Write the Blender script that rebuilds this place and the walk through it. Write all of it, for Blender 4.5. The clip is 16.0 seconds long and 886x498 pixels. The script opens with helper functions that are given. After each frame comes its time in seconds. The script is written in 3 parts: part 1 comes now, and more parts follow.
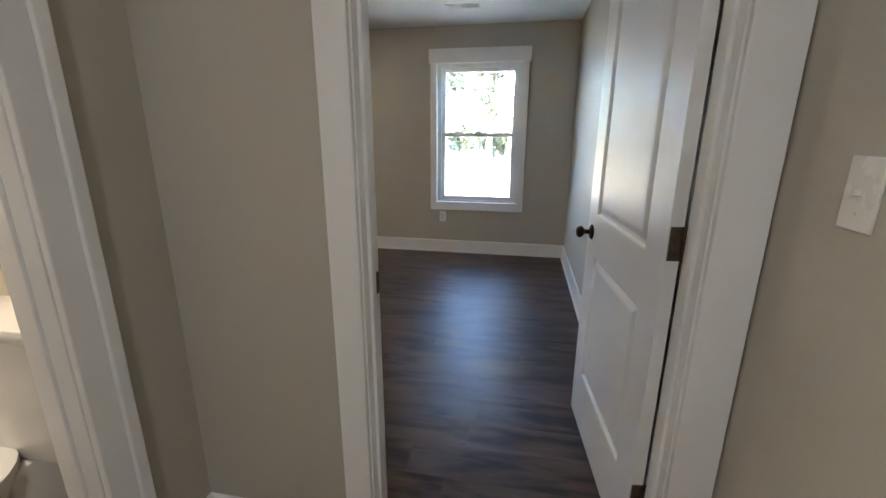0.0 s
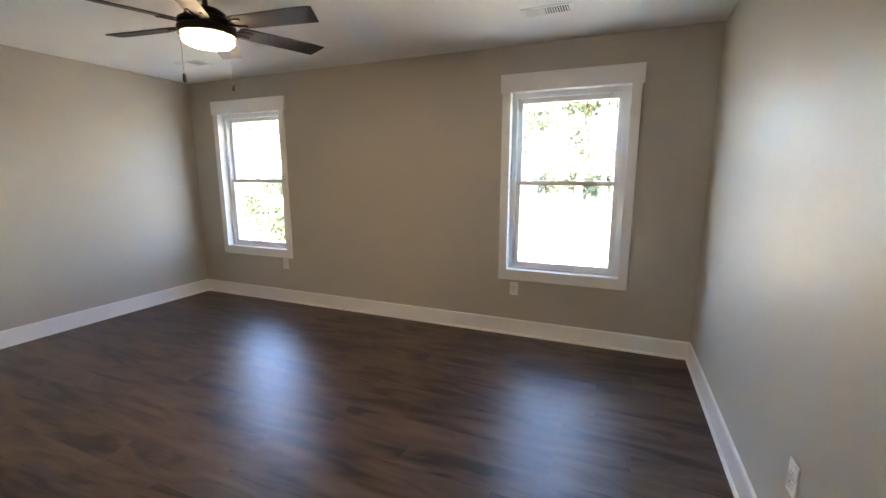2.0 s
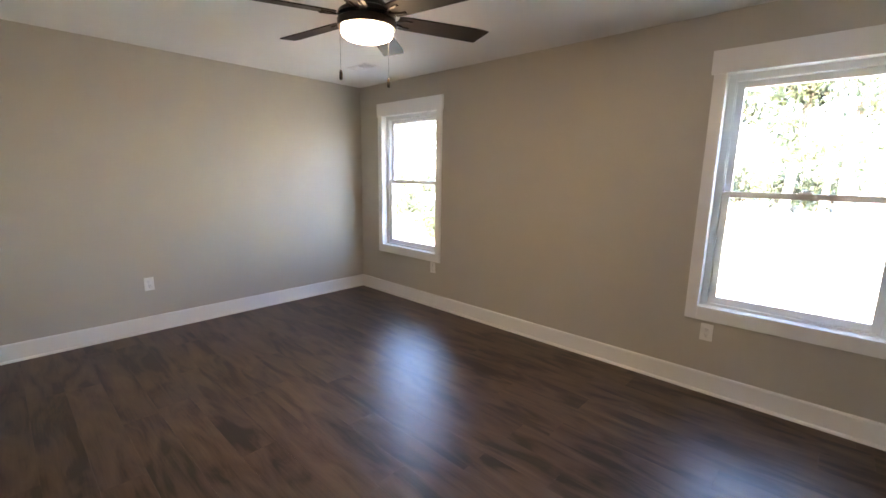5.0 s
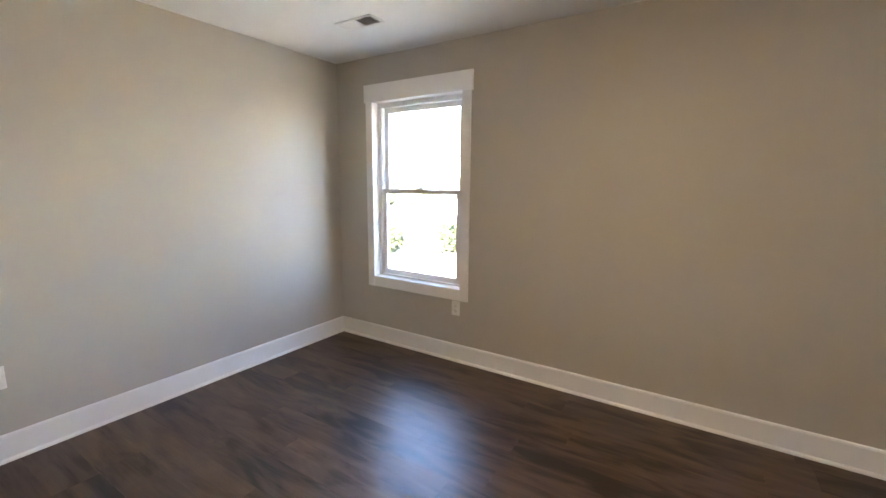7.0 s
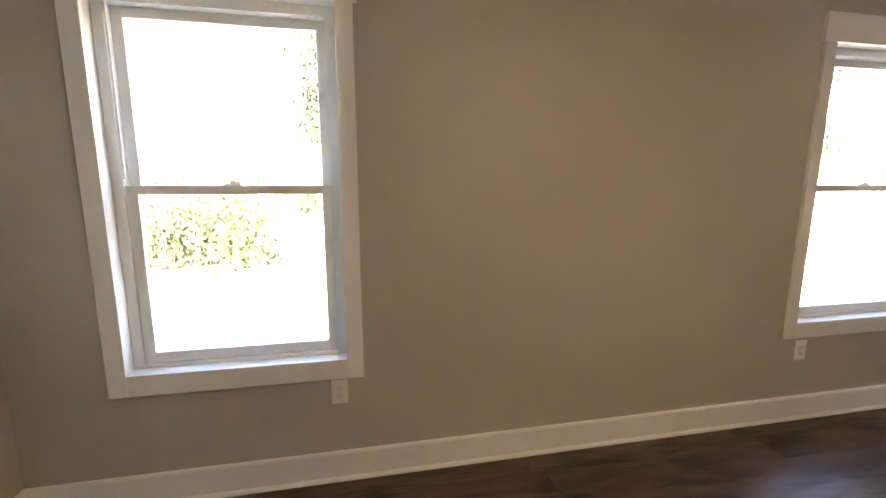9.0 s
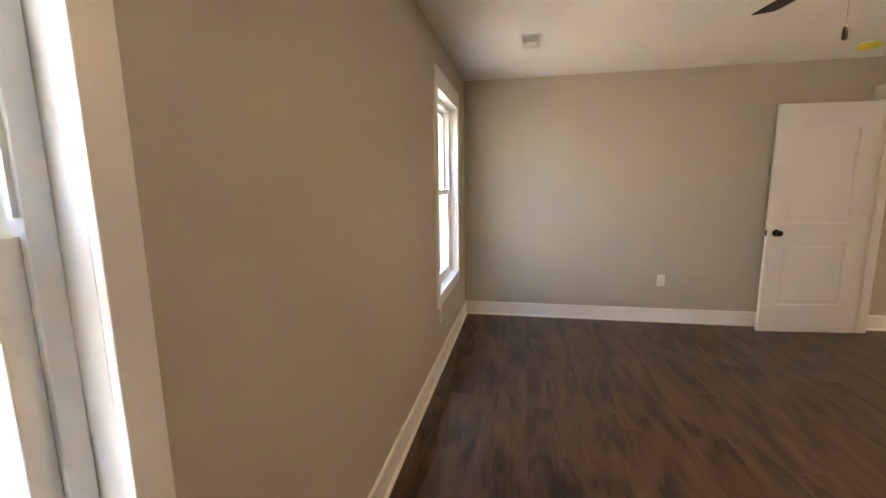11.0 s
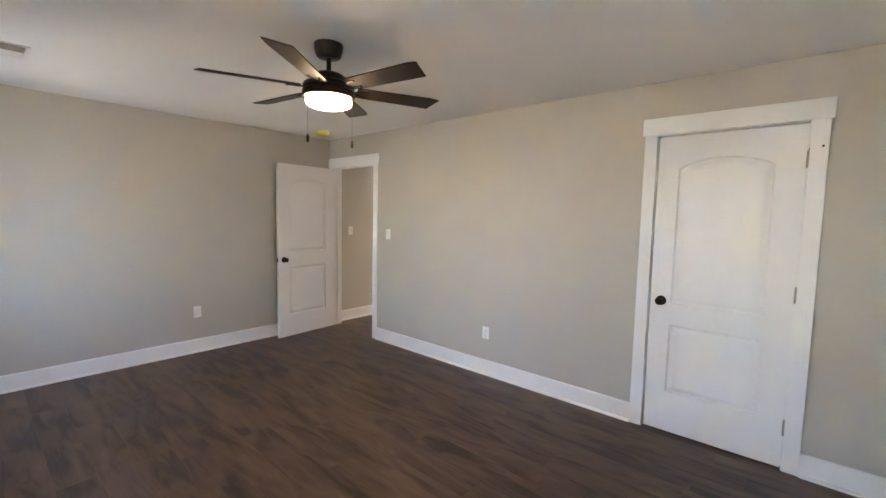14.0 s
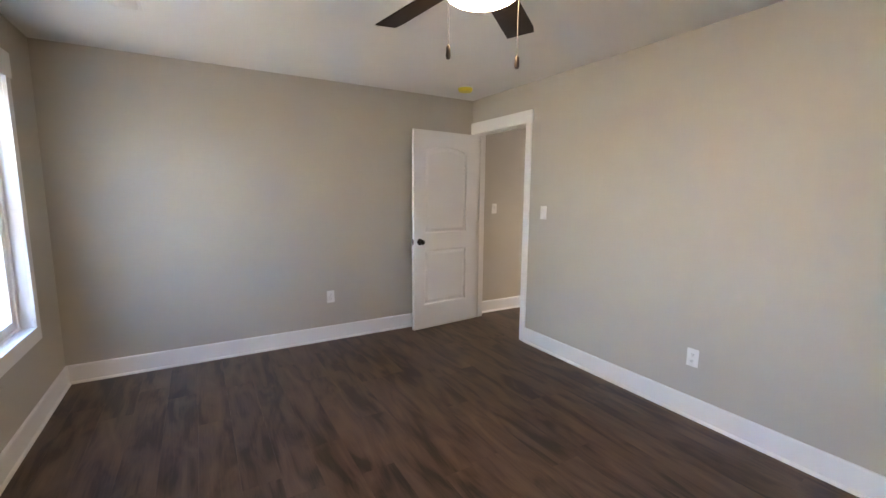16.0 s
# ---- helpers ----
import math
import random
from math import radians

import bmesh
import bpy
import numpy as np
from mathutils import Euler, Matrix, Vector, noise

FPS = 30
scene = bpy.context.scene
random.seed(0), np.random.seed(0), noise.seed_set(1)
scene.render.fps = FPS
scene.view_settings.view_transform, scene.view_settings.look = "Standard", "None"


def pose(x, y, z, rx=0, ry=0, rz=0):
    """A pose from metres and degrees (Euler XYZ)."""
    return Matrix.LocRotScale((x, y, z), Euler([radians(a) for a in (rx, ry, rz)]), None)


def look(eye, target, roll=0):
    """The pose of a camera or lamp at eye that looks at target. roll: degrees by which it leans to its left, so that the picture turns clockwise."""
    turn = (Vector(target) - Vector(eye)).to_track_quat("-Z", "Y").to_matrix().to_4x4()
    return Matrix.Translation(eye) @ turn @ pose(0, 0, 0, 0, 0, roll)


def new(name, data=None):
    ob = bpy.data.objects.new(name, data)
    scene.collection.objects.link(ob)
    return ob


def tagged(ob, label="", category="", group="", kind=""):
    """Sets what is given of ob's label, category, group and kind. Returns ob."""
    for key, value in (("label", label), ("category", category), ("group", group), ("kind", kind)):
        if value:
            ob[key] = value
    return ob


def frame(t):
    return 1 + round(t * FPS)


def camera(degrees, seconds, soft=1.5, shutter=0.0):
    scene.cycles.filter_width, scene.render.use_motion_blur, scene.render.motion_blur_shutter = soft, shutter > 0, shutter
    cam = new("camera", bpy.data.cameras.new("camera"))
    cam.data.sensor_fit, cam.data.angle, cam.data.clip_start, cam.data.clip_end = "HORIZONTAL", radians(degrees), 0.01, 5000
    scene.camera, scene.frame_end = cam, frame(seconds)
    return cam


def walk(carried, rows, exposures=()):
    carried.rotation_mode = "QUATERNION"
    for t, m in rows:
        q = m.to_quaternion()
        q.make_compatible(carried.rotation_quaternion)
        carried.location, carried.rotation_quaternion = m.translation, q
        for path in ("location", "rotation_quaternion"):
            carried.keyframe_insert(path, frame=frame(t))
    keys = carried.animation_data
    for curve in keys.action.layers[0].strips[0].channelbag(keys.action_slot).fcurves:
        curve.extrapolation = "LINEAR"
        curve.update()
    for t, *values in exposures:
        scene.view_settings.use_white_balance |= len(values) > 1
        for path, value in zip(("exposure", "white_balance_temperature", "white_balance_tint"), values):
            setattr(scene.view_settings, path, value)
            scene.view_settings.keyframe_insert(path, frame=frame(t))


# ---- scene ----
cam = camera(93.4, 16.0)

PATH = [
    (0, (-0.483, -1.11, 1.328), (-0.842, 0.785, 0.799), 0.2),
    (0.5, (-0.544, -0.761, 1.336), (-0.873, 1.152, 0.854), 0.7),
    (1, (-0.531, -0.435, 1.34), (-0.984, 1.462, 0.899), 0.1),
    (1.5, (-0.532, -0.166, 1.413), (-1.118, 1.703, 1.006), -0.3),
    (2, (-0.59, 0.06, 1.396), (-1.345, 1.879, 1.046), 0.0),
    (2.5, (-0.625, 0.231, 1.449), (-1.612, 1.929, 1.073), -0.2),
    (3, (-0.612, 0.342, 1.462), (-1.916, 1.817, 1.109), -0.3),
    (3.2, (-0.631, 0.35, 1.449), (-2.021, 1.748, 1.115), -0.2),
    (5.5, (-1.089, 0.508, 1.413), (-2.411, 1.966, 1.058), 1.1),
    (6, (-1.438, 0.627, 1.374), (-2.735, 2.11, 1.03), 1.0),
    (6.5, (-1.847, 0.749, 1.392), (-3.062, 2.304, 1.067), 0.9),
    (7, (-2.297, 0.847, 1.398), (-3.366, 2.508, 1.086), 0.5),
    (7.5, (-2.706, 1.034, 1.39), (-3.536, 2.823, 1.06), 0.2),
    (8, (-3.129, 1.188, 1.377), (-3.584, 3.107, 1.045), 0.2),
    (8.2, (-3.301, 1.256, 1.366), (-3.577, 3.212, 1.052), 0.2),
    (10.3, (-4.247, 2.651, 1.378), (-2.736, 3.913, 1.025), -0.3),
    (10.5, (-4.296, 2.727, 1.384), (-2.613, 3.754, 1.048), -0.8),
    (11, (-4.364, 2.953, 1.409), (-2.425, 3.328, 1.095), -0.8),
    (11.5, (-4.494, 3.007, 1.426), (-2.527, 2.8, 1.133), -0.0),
    (12, (-4.617, 3.089, 1.478), (-2.77, 2.369, 1.211), 0.6),
    (12.5, (-4.673, 3.14, 1.493), (-3.042, 2.005, 1.269), 1.1),
    (13, (-4.702, 3.154, 1.494), (-3.341, 1.7, 1.315), 1.3),
    (13.5, (-4.722, 3.153, 1.485), (-3.522, 1.56, 1.328), 1.2),
    (14, (-4.726, 3.154, 1.485), (-3.415, 1.652, 1.321), 1.2),
    (14.5, (-4.709, 3.094, 1.47), (-3.163, 1.839, 1.275), 1.3),
    (15, (-4.605, 2.932, 1.449), (-2.927, 1.869, 1.22), 1.1),
    (15.5, (-4.271, 2.816, 1.433), (-2.562, 1.81, 1.173), 0.6),
    (16, (-3.905, 2.661, 1.419), (-2.197, 1.656, 1.152), 0.5),
]
walk(cam, [(t, look(eye, target, roll)) for t, eye, target, roll in PATH],
     exposures=[(0.0, 6.1, 6500, 12), (1.0, 6.4, 7500, 17), (1.8, 6.3, 7500, 17), (3.2, 6.4, 7700, 20), (5.5, 6.45, 7500, 19), (7.0, 6.65, 7400, 18),
                (8.2, 6.55, 7300, 18), (10.3, 6.1, 12500, 29), (10.6, 6.25, 11800, 27), (11.2, 6.45, 9200, 22), (12.2, 6.55, 7500, 19), (16.0, 6.5, 7300, 20)])

# ---- world, sun, light ----
SUN_ELEV, SUN_AZ = radians(50), radians(186)   # azimuth clockwise from +y
world = bpy.data.worlds.new("sky")
world.use_nodes = True
scene.world = world
wn = world.node_tree.nodes
sky = wn.new("ShaderNodeTexSky")
sky.sky_type, sky.sun_disc = "NISHITA", False
sky.sun_elevation, sky.sun_rotation = SUN_ELEV, SUN_AZ
sky.dust_density, sky.ozone_density = 0.1, 5.0
wn["Background"].inputs[1].default_value = 0.15
world.node_tree.links.new(sky.outputs[0], wn["Background"].inputs[0])
sun = new("sun", bpy.data.lights.new("sun", "SUN"))
sun.data.energy, sun.data.angle, sun.data.color = 2.8, radians(0.5), (1.0, 0.95, 0.86)
sdir = Vector((math.sin(SUN_AZ) * math.cos(SUN_ELEV), math.cos(SUN_AZ) * math.cos(SUN_ELEV), math.sin(SUN_ELEV)))
sun.matrix_world = look(sdir * 40, (0, 0, 0))


# ---- materials ----
def material(name, base, rough=0.5, metal=0.0, vary=0.06, scale=6.0, bump=0.0, bump_scale=300.0, fine=0.0, emit=0.0, spec=0.5):
    """Principled surface with two scales of colour and gloss variation and fine relief."""
    m = bpy.data.materials.new(name)
    m.use_nodes = True
    n, l = m.node_tree.nodes, m.node_tree.links
    p = n["Principled BSDF"]
    p.inputs["Roughness"].default_value = rough
    p.inputs["Metallic"].default_value = metal
    p.inputs["Specular IOR Level"].default_value = spec
    geo = n.new("ShaderNodeNewGeometry")
    big = n.new("ShaderNodeTexNoise")
    big.inputs["Scale"].default_value, big.inputs["Detail"].default_value = scale, 4
    l.new(geo.outputs["Position"], big.inputs["Vector"])
    small = n.new("ShaderNodeTexNoise")
    small.inputs["Scale"].default_value, small.inputs["Detail"].default_value = bump_scale, 3
    l.new(geo.outputs["Position"], small.inputs["Vector"])
    mixv = n.new("ShaderNodeMath")
    mixv.operation = "MULTIPLY_ADD"
    mixv.inputs[1].default_value = fine
    l.new(small.outputs["Fac"], mixv.inputs[0])
    l.new(big.outputs["Fac"], mixv.inputs[2])
    ramp = n.new("ShaderNodeMapRange")
    ramp.inputs["From Min"].default_value, ramp.inputs["From Max"].default_value = 0.3, 0.7 + fine
    ramp.inputs["To Min"].default_value, ramp.inputs["To Max"].default_value = 1 - vary, 1 + vary
    l.new(mixv.outputs[0], ramp.inputs["Value"])
    mul = n.new("ShaderNodeMix")
    mul.data_type, mul.blend_type = "RGBA", "MULTIPLY"
    mul.inputs["Factor"].default_value = 1.0
    mul.inputs["A"].default_value = (*base, 1)
    l.new(ramp.outputs[0], mul.inputs["B"])
    l.new(mul.outputs["Result"], p.inputs["Base Color"])
    rr = n.new("ShaderNodeMapRange")
    rr.inputs["To Min"].default_value, rr.inputs["To Max"].default_value = max(0.02, rough - 0.07), min(1, rough + 0.07)
    l.new(big.outputs["Fac"], rr.inputs["Value"])
    l.new(rr.outputs[0], p.inputs["Roughness"])
    if bump:
        b = n.new("ShaderNodeBump")
        b.inputs["Strength"].default_value, b.inputs["Distance"].default_value = bump, 0.002
        l.new(small.outputs["Fac"], b.inputs["Height"])
        l.new(b.outputs[0], p.inputs["Normal"])
    if emit:
        p.inputs["Emission Color"].default_value = (*base, 1)
        p.inputs["Emission Strength"].default_value = emit
    return m


def plank_material():
    m = bpy.data.materials.new("vinyl_plank")
    m.use_nodes = True
    n, l = m.node_tree.nodes, m.node_tree.links
    p = n["Principled BSDF"]
    geo, info = n.new("ShaderNodeNewGeometry"), n.new("ShaderNodeObjectInfo")
    off = n.new("ShaderNodeVectorMath")
    off.operation = "MULTIPLY_ADD"
    comb = n.new("ShaderNodeCombineXYZ")
    for i in range(3):
        l.new(info.outputs["Random"], comb.inputs[i])
    off.inputs[1].default_value = (37.0, 19.0, 5.0)
    l.new(comb.outputs[0], off.inputs[0])
    l.new(geo.outputs["Position"], off.inputs[2])
    def grain(sx, sy, detail, dist):
        mp = n.new("ShaderNodeMapping")
        mp.inputs["Scale"].default_value = (sx, sy, 1)
        l.new(off.outputs[0], mp.inputs["Vector"])
        t = n.new("ShaderNodeTexNoise")
        t.inputs["Scale"].default_value, t.inputs["Detail"].default_value, t.inputs["Distortion"].default_value = 1.0, detail, dist
        l.new(mp.outputs[0], t.inputs["Vector"])
        return t
    broad, fine = grain(2.1, 9, 5, 0.9), grain(5, 110, 6, 0.3)
    add = n.new("ShaderNodeMath")
    add.operation = "MULTIPLY_ADD"
    add.inputs[1].default_value = 0.21
    l.new(fine.outputs["Fac"], add.inputs[0])
    l.new(broad.outputs["Fac"], add.inputs[2])
    add2 = n.new("ShaderNodeMath")
    add2.operation = "MULTIPLY_ADD"
    add2.inputs[1].default_value = 0.06
    l.new(info.outputs["Random"], add2.inputs[0])
    l.new(add.outputs[0], add2.inputs[2])
    ramp = n.new("ShaderNodeValToRGB")
    e = ramp.color_ramp.elements
    e[0].position, e[0].color = 0.49, (0.026, 0.0155, 0.011, 1)
    e[1].position, e[1].color = 0.86, (0.135, 0.086, 0.058, 1)
    mid = e.new(0.63)
    mid.color = (0.080, 0.049, 0.033, 1)
    l.new(add2.outputs[0], ramp.inputs[0])
    l.new(ramp.outputs[0], p.inputs["Base Color"])
    p.inputs["Specular IOR Level"].default_value = 0.4
    rr = n.new("ShaderNodeMapRange")
    rr.inputs["To Min"].default_value, rr.inputs["To Max"].default_value = 0.33, 0.47
    l.new(broad.outputs["Fac"], rr.inputs["Value"])
    l.new(rr.outputs[0], p.inputs["Roughness"])
    b = n.new("ShaderNodeBump")
    b.inputs["Strength"].default_value, b.inputs["Distance"].default_value = 0.25, 0.001
    l.new(fine.outputs["Fac"], b.inputs["Height"])
    l.new(b.outputs[0], p.inputs["Normal"])
    return m


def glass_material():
    m = bpy.data.materials.new("dimming_window_glass")
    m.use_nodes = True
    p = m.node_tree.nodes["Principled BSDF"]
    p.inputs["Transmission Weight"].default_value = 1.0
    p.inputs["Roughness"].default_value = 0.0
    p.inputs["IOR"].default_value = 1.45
    # lower outdoor brightness is put into this grey glass colour
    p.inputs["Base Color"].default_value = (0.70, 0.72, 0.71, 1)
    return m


def leaf_material(name, a, b):
    m = bpy.data.materials.new(name)
    m.use_nodes = True
    n, l = m.node_tree.nodes, m.node_tree.links
    p = n["Principled BSDF"]
    geo = n.new("ShaderNodeNewGeometry")
    ramp = n.new("ShaderNodeValToRGB")
    ramp.color_ramp.elements[0].color = (*a, 1)
    ramp.color_ramp.elements[1].color = (*b, 1)
    l.new(geo.outputs["Random Per Island"], ramp.inputs[0])
    l.new(ramp.outputs[0], p.inputs["Base Color"])
    p.inputs["Roughness"].default_value = 0.5
    return m


M_WALL = material("greige_wall_paint", (0.490, 0.457, 0.394), 0.48, vary=0.025, scale=1.3, bump=0.10, bump_scale=420, fine=0.15)
M_CEIL = material("white_ceiling_paint", (0.80, 0.79, 0.77), 0.85, vary=0.02, scale=1.2, bump=0.15, bump_scale=260)
M_TRIM = material("white_trim_paint", (0.82, 0.815, 0.80), 0.34, vary=0.02, scale=3, bump=0.05, bump_scale=180)
M_DOOR = material("white_door_paint", (0.81, 0.805, 0.79), 0.36, vary=0.02, scale=2.5, bump=0.08, bump_scale=240)
M_VINYL = material("white_window_vinyl", (0.80, 0.81, 0.81), 0.30, vary=0.02, scale=5)
M_PLATE = material("white_plastic", (0.80, 0.79, 0.76), 0.28, vary=0.02, scale=20)
M_SLOT_SHADE = material("slot_shade", (0.03, 0.03, 0.03), 0.6)
M_BRONZE = material("oil_rubbed_bronze", (0.022, 0.017, 0.014), 0.32, metal=0.85, vary=0.2, scale=40)
M_HINGE = material("worn_bronze_hinge", (0.13, 0.10, 0.075), 0.38, metal=0.9, vary=0.2, scale=60)
M_NICKEL = material("grey_nickel", (0.36, 0.34, 0.31), 0.4, metal=0.9, vary=0.1, scale=60)
M_BLADE = material("dark_walnut_blade", (0.026, 0.018, 0.014), 0.60, vary=0.25, scale=14, bump=0.1, bump_scale=90, fine=0.3, spec=0.3)
M_MOTOR = material("dark_bronze_motor", (0.030, 0.022, 0.017), 0.34, metal=0.6, vary=0.15, scale=30)
M_LAMP = material("glowing_lamp_glass", (1.0, 0.80, 0.55), 0.4, emit=1.2)
# fill glow for the hallway, whose own light source is unknown
M_FILL_HALL = material("hall_fill_shade", (0.95, 0.97, 1.0), 0.4, emit=0.95)
M_LAMP_BATH = material("glowing_warm_shade", (1.0, 0.88, 0.72), 0.4, emit=1.3)
M_CHAIN = material("steel_chain", (0.10, 0.09, 0.08), 0.6, metal=0.9)
M_YELLOW = material("yellow_plastic_cover", (0.80, 0.68, 0.06), 0.4, vary=0.05, scale=20)
M_VENT = material("white_vent_enamel", (0.74, 0.72, 0.69), 0.4, vary=0.03, scale=10)
M_DUCT_SHADE = material("duct_shade", (0.05, 0.045, 0.045), 0.8)
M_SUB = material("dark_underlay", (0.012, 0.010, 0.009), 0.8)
M_PLANK = plank_material()
M_GLASS = glass_material()
M_PORC = material("white_porcelain", (0.80, 0.78, 0.74), 0.12, vary=0.01)
M_SIDING = material("pale_siding", (0.62, 0.61, 0.58), 0.6, vary=0.05)
M_ROOF = material("grey_shingle_roof", (0.10, 0.10, 0.105), 0.85, vary=0.25, scale=12, bump=0.5, bump_scale=60)
M_EARTH = material("pale_dry_earth", (0.50, 0.43, 0.32), 0.95, vary=0.22, scale=0.7, bump=0.6, bump_scale=14, fine=0.6)
M_BARK = material("grey_brown_bark", (0.17, 0.13, 0.10), 0.9, vary=0.3, scale=9, bump=0.6, bump_scale=40)
M_LEAF = leaf_material("green_leaf", (0.022, 0.032, 0.011), (0.060, 0.076, 0.030))
M_DRY = leaf_material("dry_brush", (0.09, 0.08, 0.04), (0.20, 0.18, 0.10))


# ---- building helpers ----
def box(bm, x0, x1, y0, y1, z0, z1, bevel=0.0):
    """One closed box, its edges rounded a little."""
    vs = [bm.verts.new((x, y, z)) for x in (x0, x1) for y in (y0, y1) for z in (z0, z1)]
    fs = [bm.faces.new([vs[i] for i in q]) for q in
          ((0, 1, 3, 2), (4, 6, 7, 5), (0, 4, 5, 1), (2, 3, 7, 6), (0, 2, 6, 4), (1, 5, 7, 3))]
    if bevel:
        es = list({e for f in fs for e in f.edges})
        bmesh.ops.bevel(bm, geom=es, offset=bevel, segments=2, affect="EDGES", profile=0.5)
    return bm


def boxed(*dims, bevel=0.0):
    return box(bmesh.new(), *dims, bevel=bevel)


def lathe(bm, profile, seg=32, m=None):
    """Turned solid from (radius, height) pairs about z, moved by m."""
    m = m or Matrix()
    rings = []
    for r, z in profile:
        if r < 1e-6:
            rings.append([bm.verts.new(m @ Vector((0, 0, z)))])
        else:
            rings.append([bm.verts.new(m @ Vector((r * math.cos(2 * math.pi * i / seg), r * math.sin(2 * math.pi * i / seg), z))) for i in range(seg)])
    for a, b in zip(rings, rings[1:]):
        for i in range(seg):
            j = (i + 1) % seg
            q = [a[i % len(a)], a[j % len(a)], b[j % len(b)], b[i % len(b)]]
            q = list(dict.fromkeys(q))
            if len(q) > 2:
                bm.faces.new(q)
    return bm


def mesh_of(name, bm, mat, smooth=False):
    bmesh.ops.recalc_face_normals(bm, faces=bm.faces)
    me = bpy.data.meshes.new(name)
    bm.to_mesh(me)
    bm.free()
    me.materials.append(mat)
    if smooth:
        for p in me.polygons:
            p.use_smooth = True
        me.set_sharp_from_angle(angle=radians(38))
    return me


def part(name, bm, mat, parent=None, label="", smooth=False):
    ob = new(name, mesh_of(name, bm, mat, smooth))
    if parent is not None:
        ob.parent = parent
    return tagged(ob, label)


def thing(name, label, category, m=None, group="", kind=""):
    ob = new(name)
    ob.empty_display_size = 0.1
    if m is not None:
        ob.matrix_world = m
    return tagged(ob, label, category, group, kind)


def setting(name, bm, mat, label, category):
    return tagged(part(name, bm, mat), label, category, kind="structure")


def wall_mesh(axis, u0, u1, z0, z1, t0, t1, holes):
    """A wall with thickness t0..t1 across the given axis, and openings (ua, ub, za, zb) right through it."""
    bm = bmesh.new()
    us = sorted({u0, u1, *[h[0] for h in holes], *[h[1] for h in holes]})
    zs = sorted({z0, z1, *[h[2] for h in holes], *[h[3] for h in holes]})
    def solid(i, j):
        if not (0 <= i < len(us) - 1 and 0 <= j < len(zs) - 1):
            return False
        u, z = (us[i] + us[i + 1]) / 2, (zs[j] + zs[j + 1]) / 2
        return not any(a < u < b and c < z < d for a, b, c, d in holes)
    def v(u, z, t):
        return bm.verts.new((u, t, z) if axis == "y" else (t, u, z))
    for i in range(len(us) - 1):
        for j in range(len(zs) - 1):
            if not solid(i, j):
                continue
            a, b, c, d = us[i], us[i + 1], zs[j], zs[j + 1]
            for t in (t0, t1):
                bm.faces.new([v(a, c, t), v(b, c, t), v(b, d, t), v(a, d, t)])
            for di, dj, p, q in ((-1, 0, (a, c), (a, d)), (1, 0, (b, c), (b, d)), (0, -1, (a, c), (b, c)), (0, 1, (a, d), (b, d))):
                if not solid(i + di, j + dj):
                    bm.faces.new([v(*p, t0), v(*q, t0), v(*q, t1), v(*p, t1)])
    bmesh.ops.remove_doubles(bm, verts=bm.verts, dist=1e-5)
    return bm


# ---- the room: east wall x = 0, south wall y = 0 ----
W, N, H = -5.165, 3.56, 2.41
OUT = 3.73                                   # outer face of the window wall
HX0, HX1, HY = -1.48, 0.04, -0.115           # hallway walls and the hall face of the south wall
DL, DR, DTOP = -0.886, -0.074, 2.05          # entry opening between jambs
CL, CR = -4.695, -3.915                      # closet opening
WIN = ((-4.745, -3.880), (-1.440, -0.545))   # window openings
WZ0, WZ1 = 0.588, 2.052
J = 0.02                                     # jamb board thickness

setting("wall_north", wall_mesh("y", W - 0.17, 0.17, -0.05, 2.6, N, OUT, [(a - J, b + J, WZ0 - J, WZ1 + J) for a, b in WIN]), M_WALL,
        "greige painted wall with two windows", "wall")
setting("wall_south", wall_mesh("y", W, 0.165, -0.05, H, HY, 0, [(DL - J, DR + J, -0.05, DTOP + J), (CL - J, CR + J, -0.05, DTOP + J)]), M_WALL,
        "greige painted wall with entry and closet doors", "wall")
setting("wall_east", wall_mesh("x", 0.001, N, -0.05, H, 0, 0.17, []), M_WALL, "plain greige painted wall behind the open door", "wall")
setting("wall_west", wall_mesh("x", -0.115, N, -0.05, H, W - 0.17, W, []), M_WALL, "plain greige painted wall with one outlet", "wall")
setting("ceiling", boxed(W - 0.16, 0.165, HY, N - 0.001, H, H + 0.12), M_CEIL, "white painted bedroom ceiling", "ceiling")

# hallway, bathroom beyond its open door, closet
BY0, BY1 = -1.19, -0.435
setting("hall_wall_east", wall_mesh("x", -3.2, HY, -0.05, H, HX1, HX1 + 0.12, []), M_WALL, "greige hallway wall with a light switch", "wall")
setting("hall_wall_west", wall_mesh("x", -3.2, HY, -0.05, H, HX0 - 0.115, HX0, [(BY0 - J, BY1 + J, -0.05, DTOP + J)]), M_WALL,
        "greige hallway wall with a bathroom doorway", "wall")
setting("hall_wall_south", wall_mesh("y", HX0 - 0.115, HX1 + 0.12, -0.05, H, -3.3, -3.2, []), M_WALL, "greige wall closing the hallway", "wall")
setting("hall_ceiling", boxed(HX0 - 0.115, HX1 + 0.12, -3.3, HY, H, H + 0.1), M_CEIL, "white hallway ceiling", "ceiling")
M_BATH = material("cream_bath_paint", (0.66, 0.58, 0.44), 0.6, vary=0.02, scale=1.5, bump=0.1, bump_scale=400)
setting("bath_wall_west", wall_mesh("x", -2.2, HY, -0.05, H, -3.3, -3.2, []), M_BATH, "cream bathroom wall", "wall")
setting("bath_wall_north", wall_mesh("y", -3.2, HX0 - 0.115, -0.05, H, HY - 0.012, HY - 0.002, []), M_BATH, "cream bathroom wall behind the toilet", "wall")
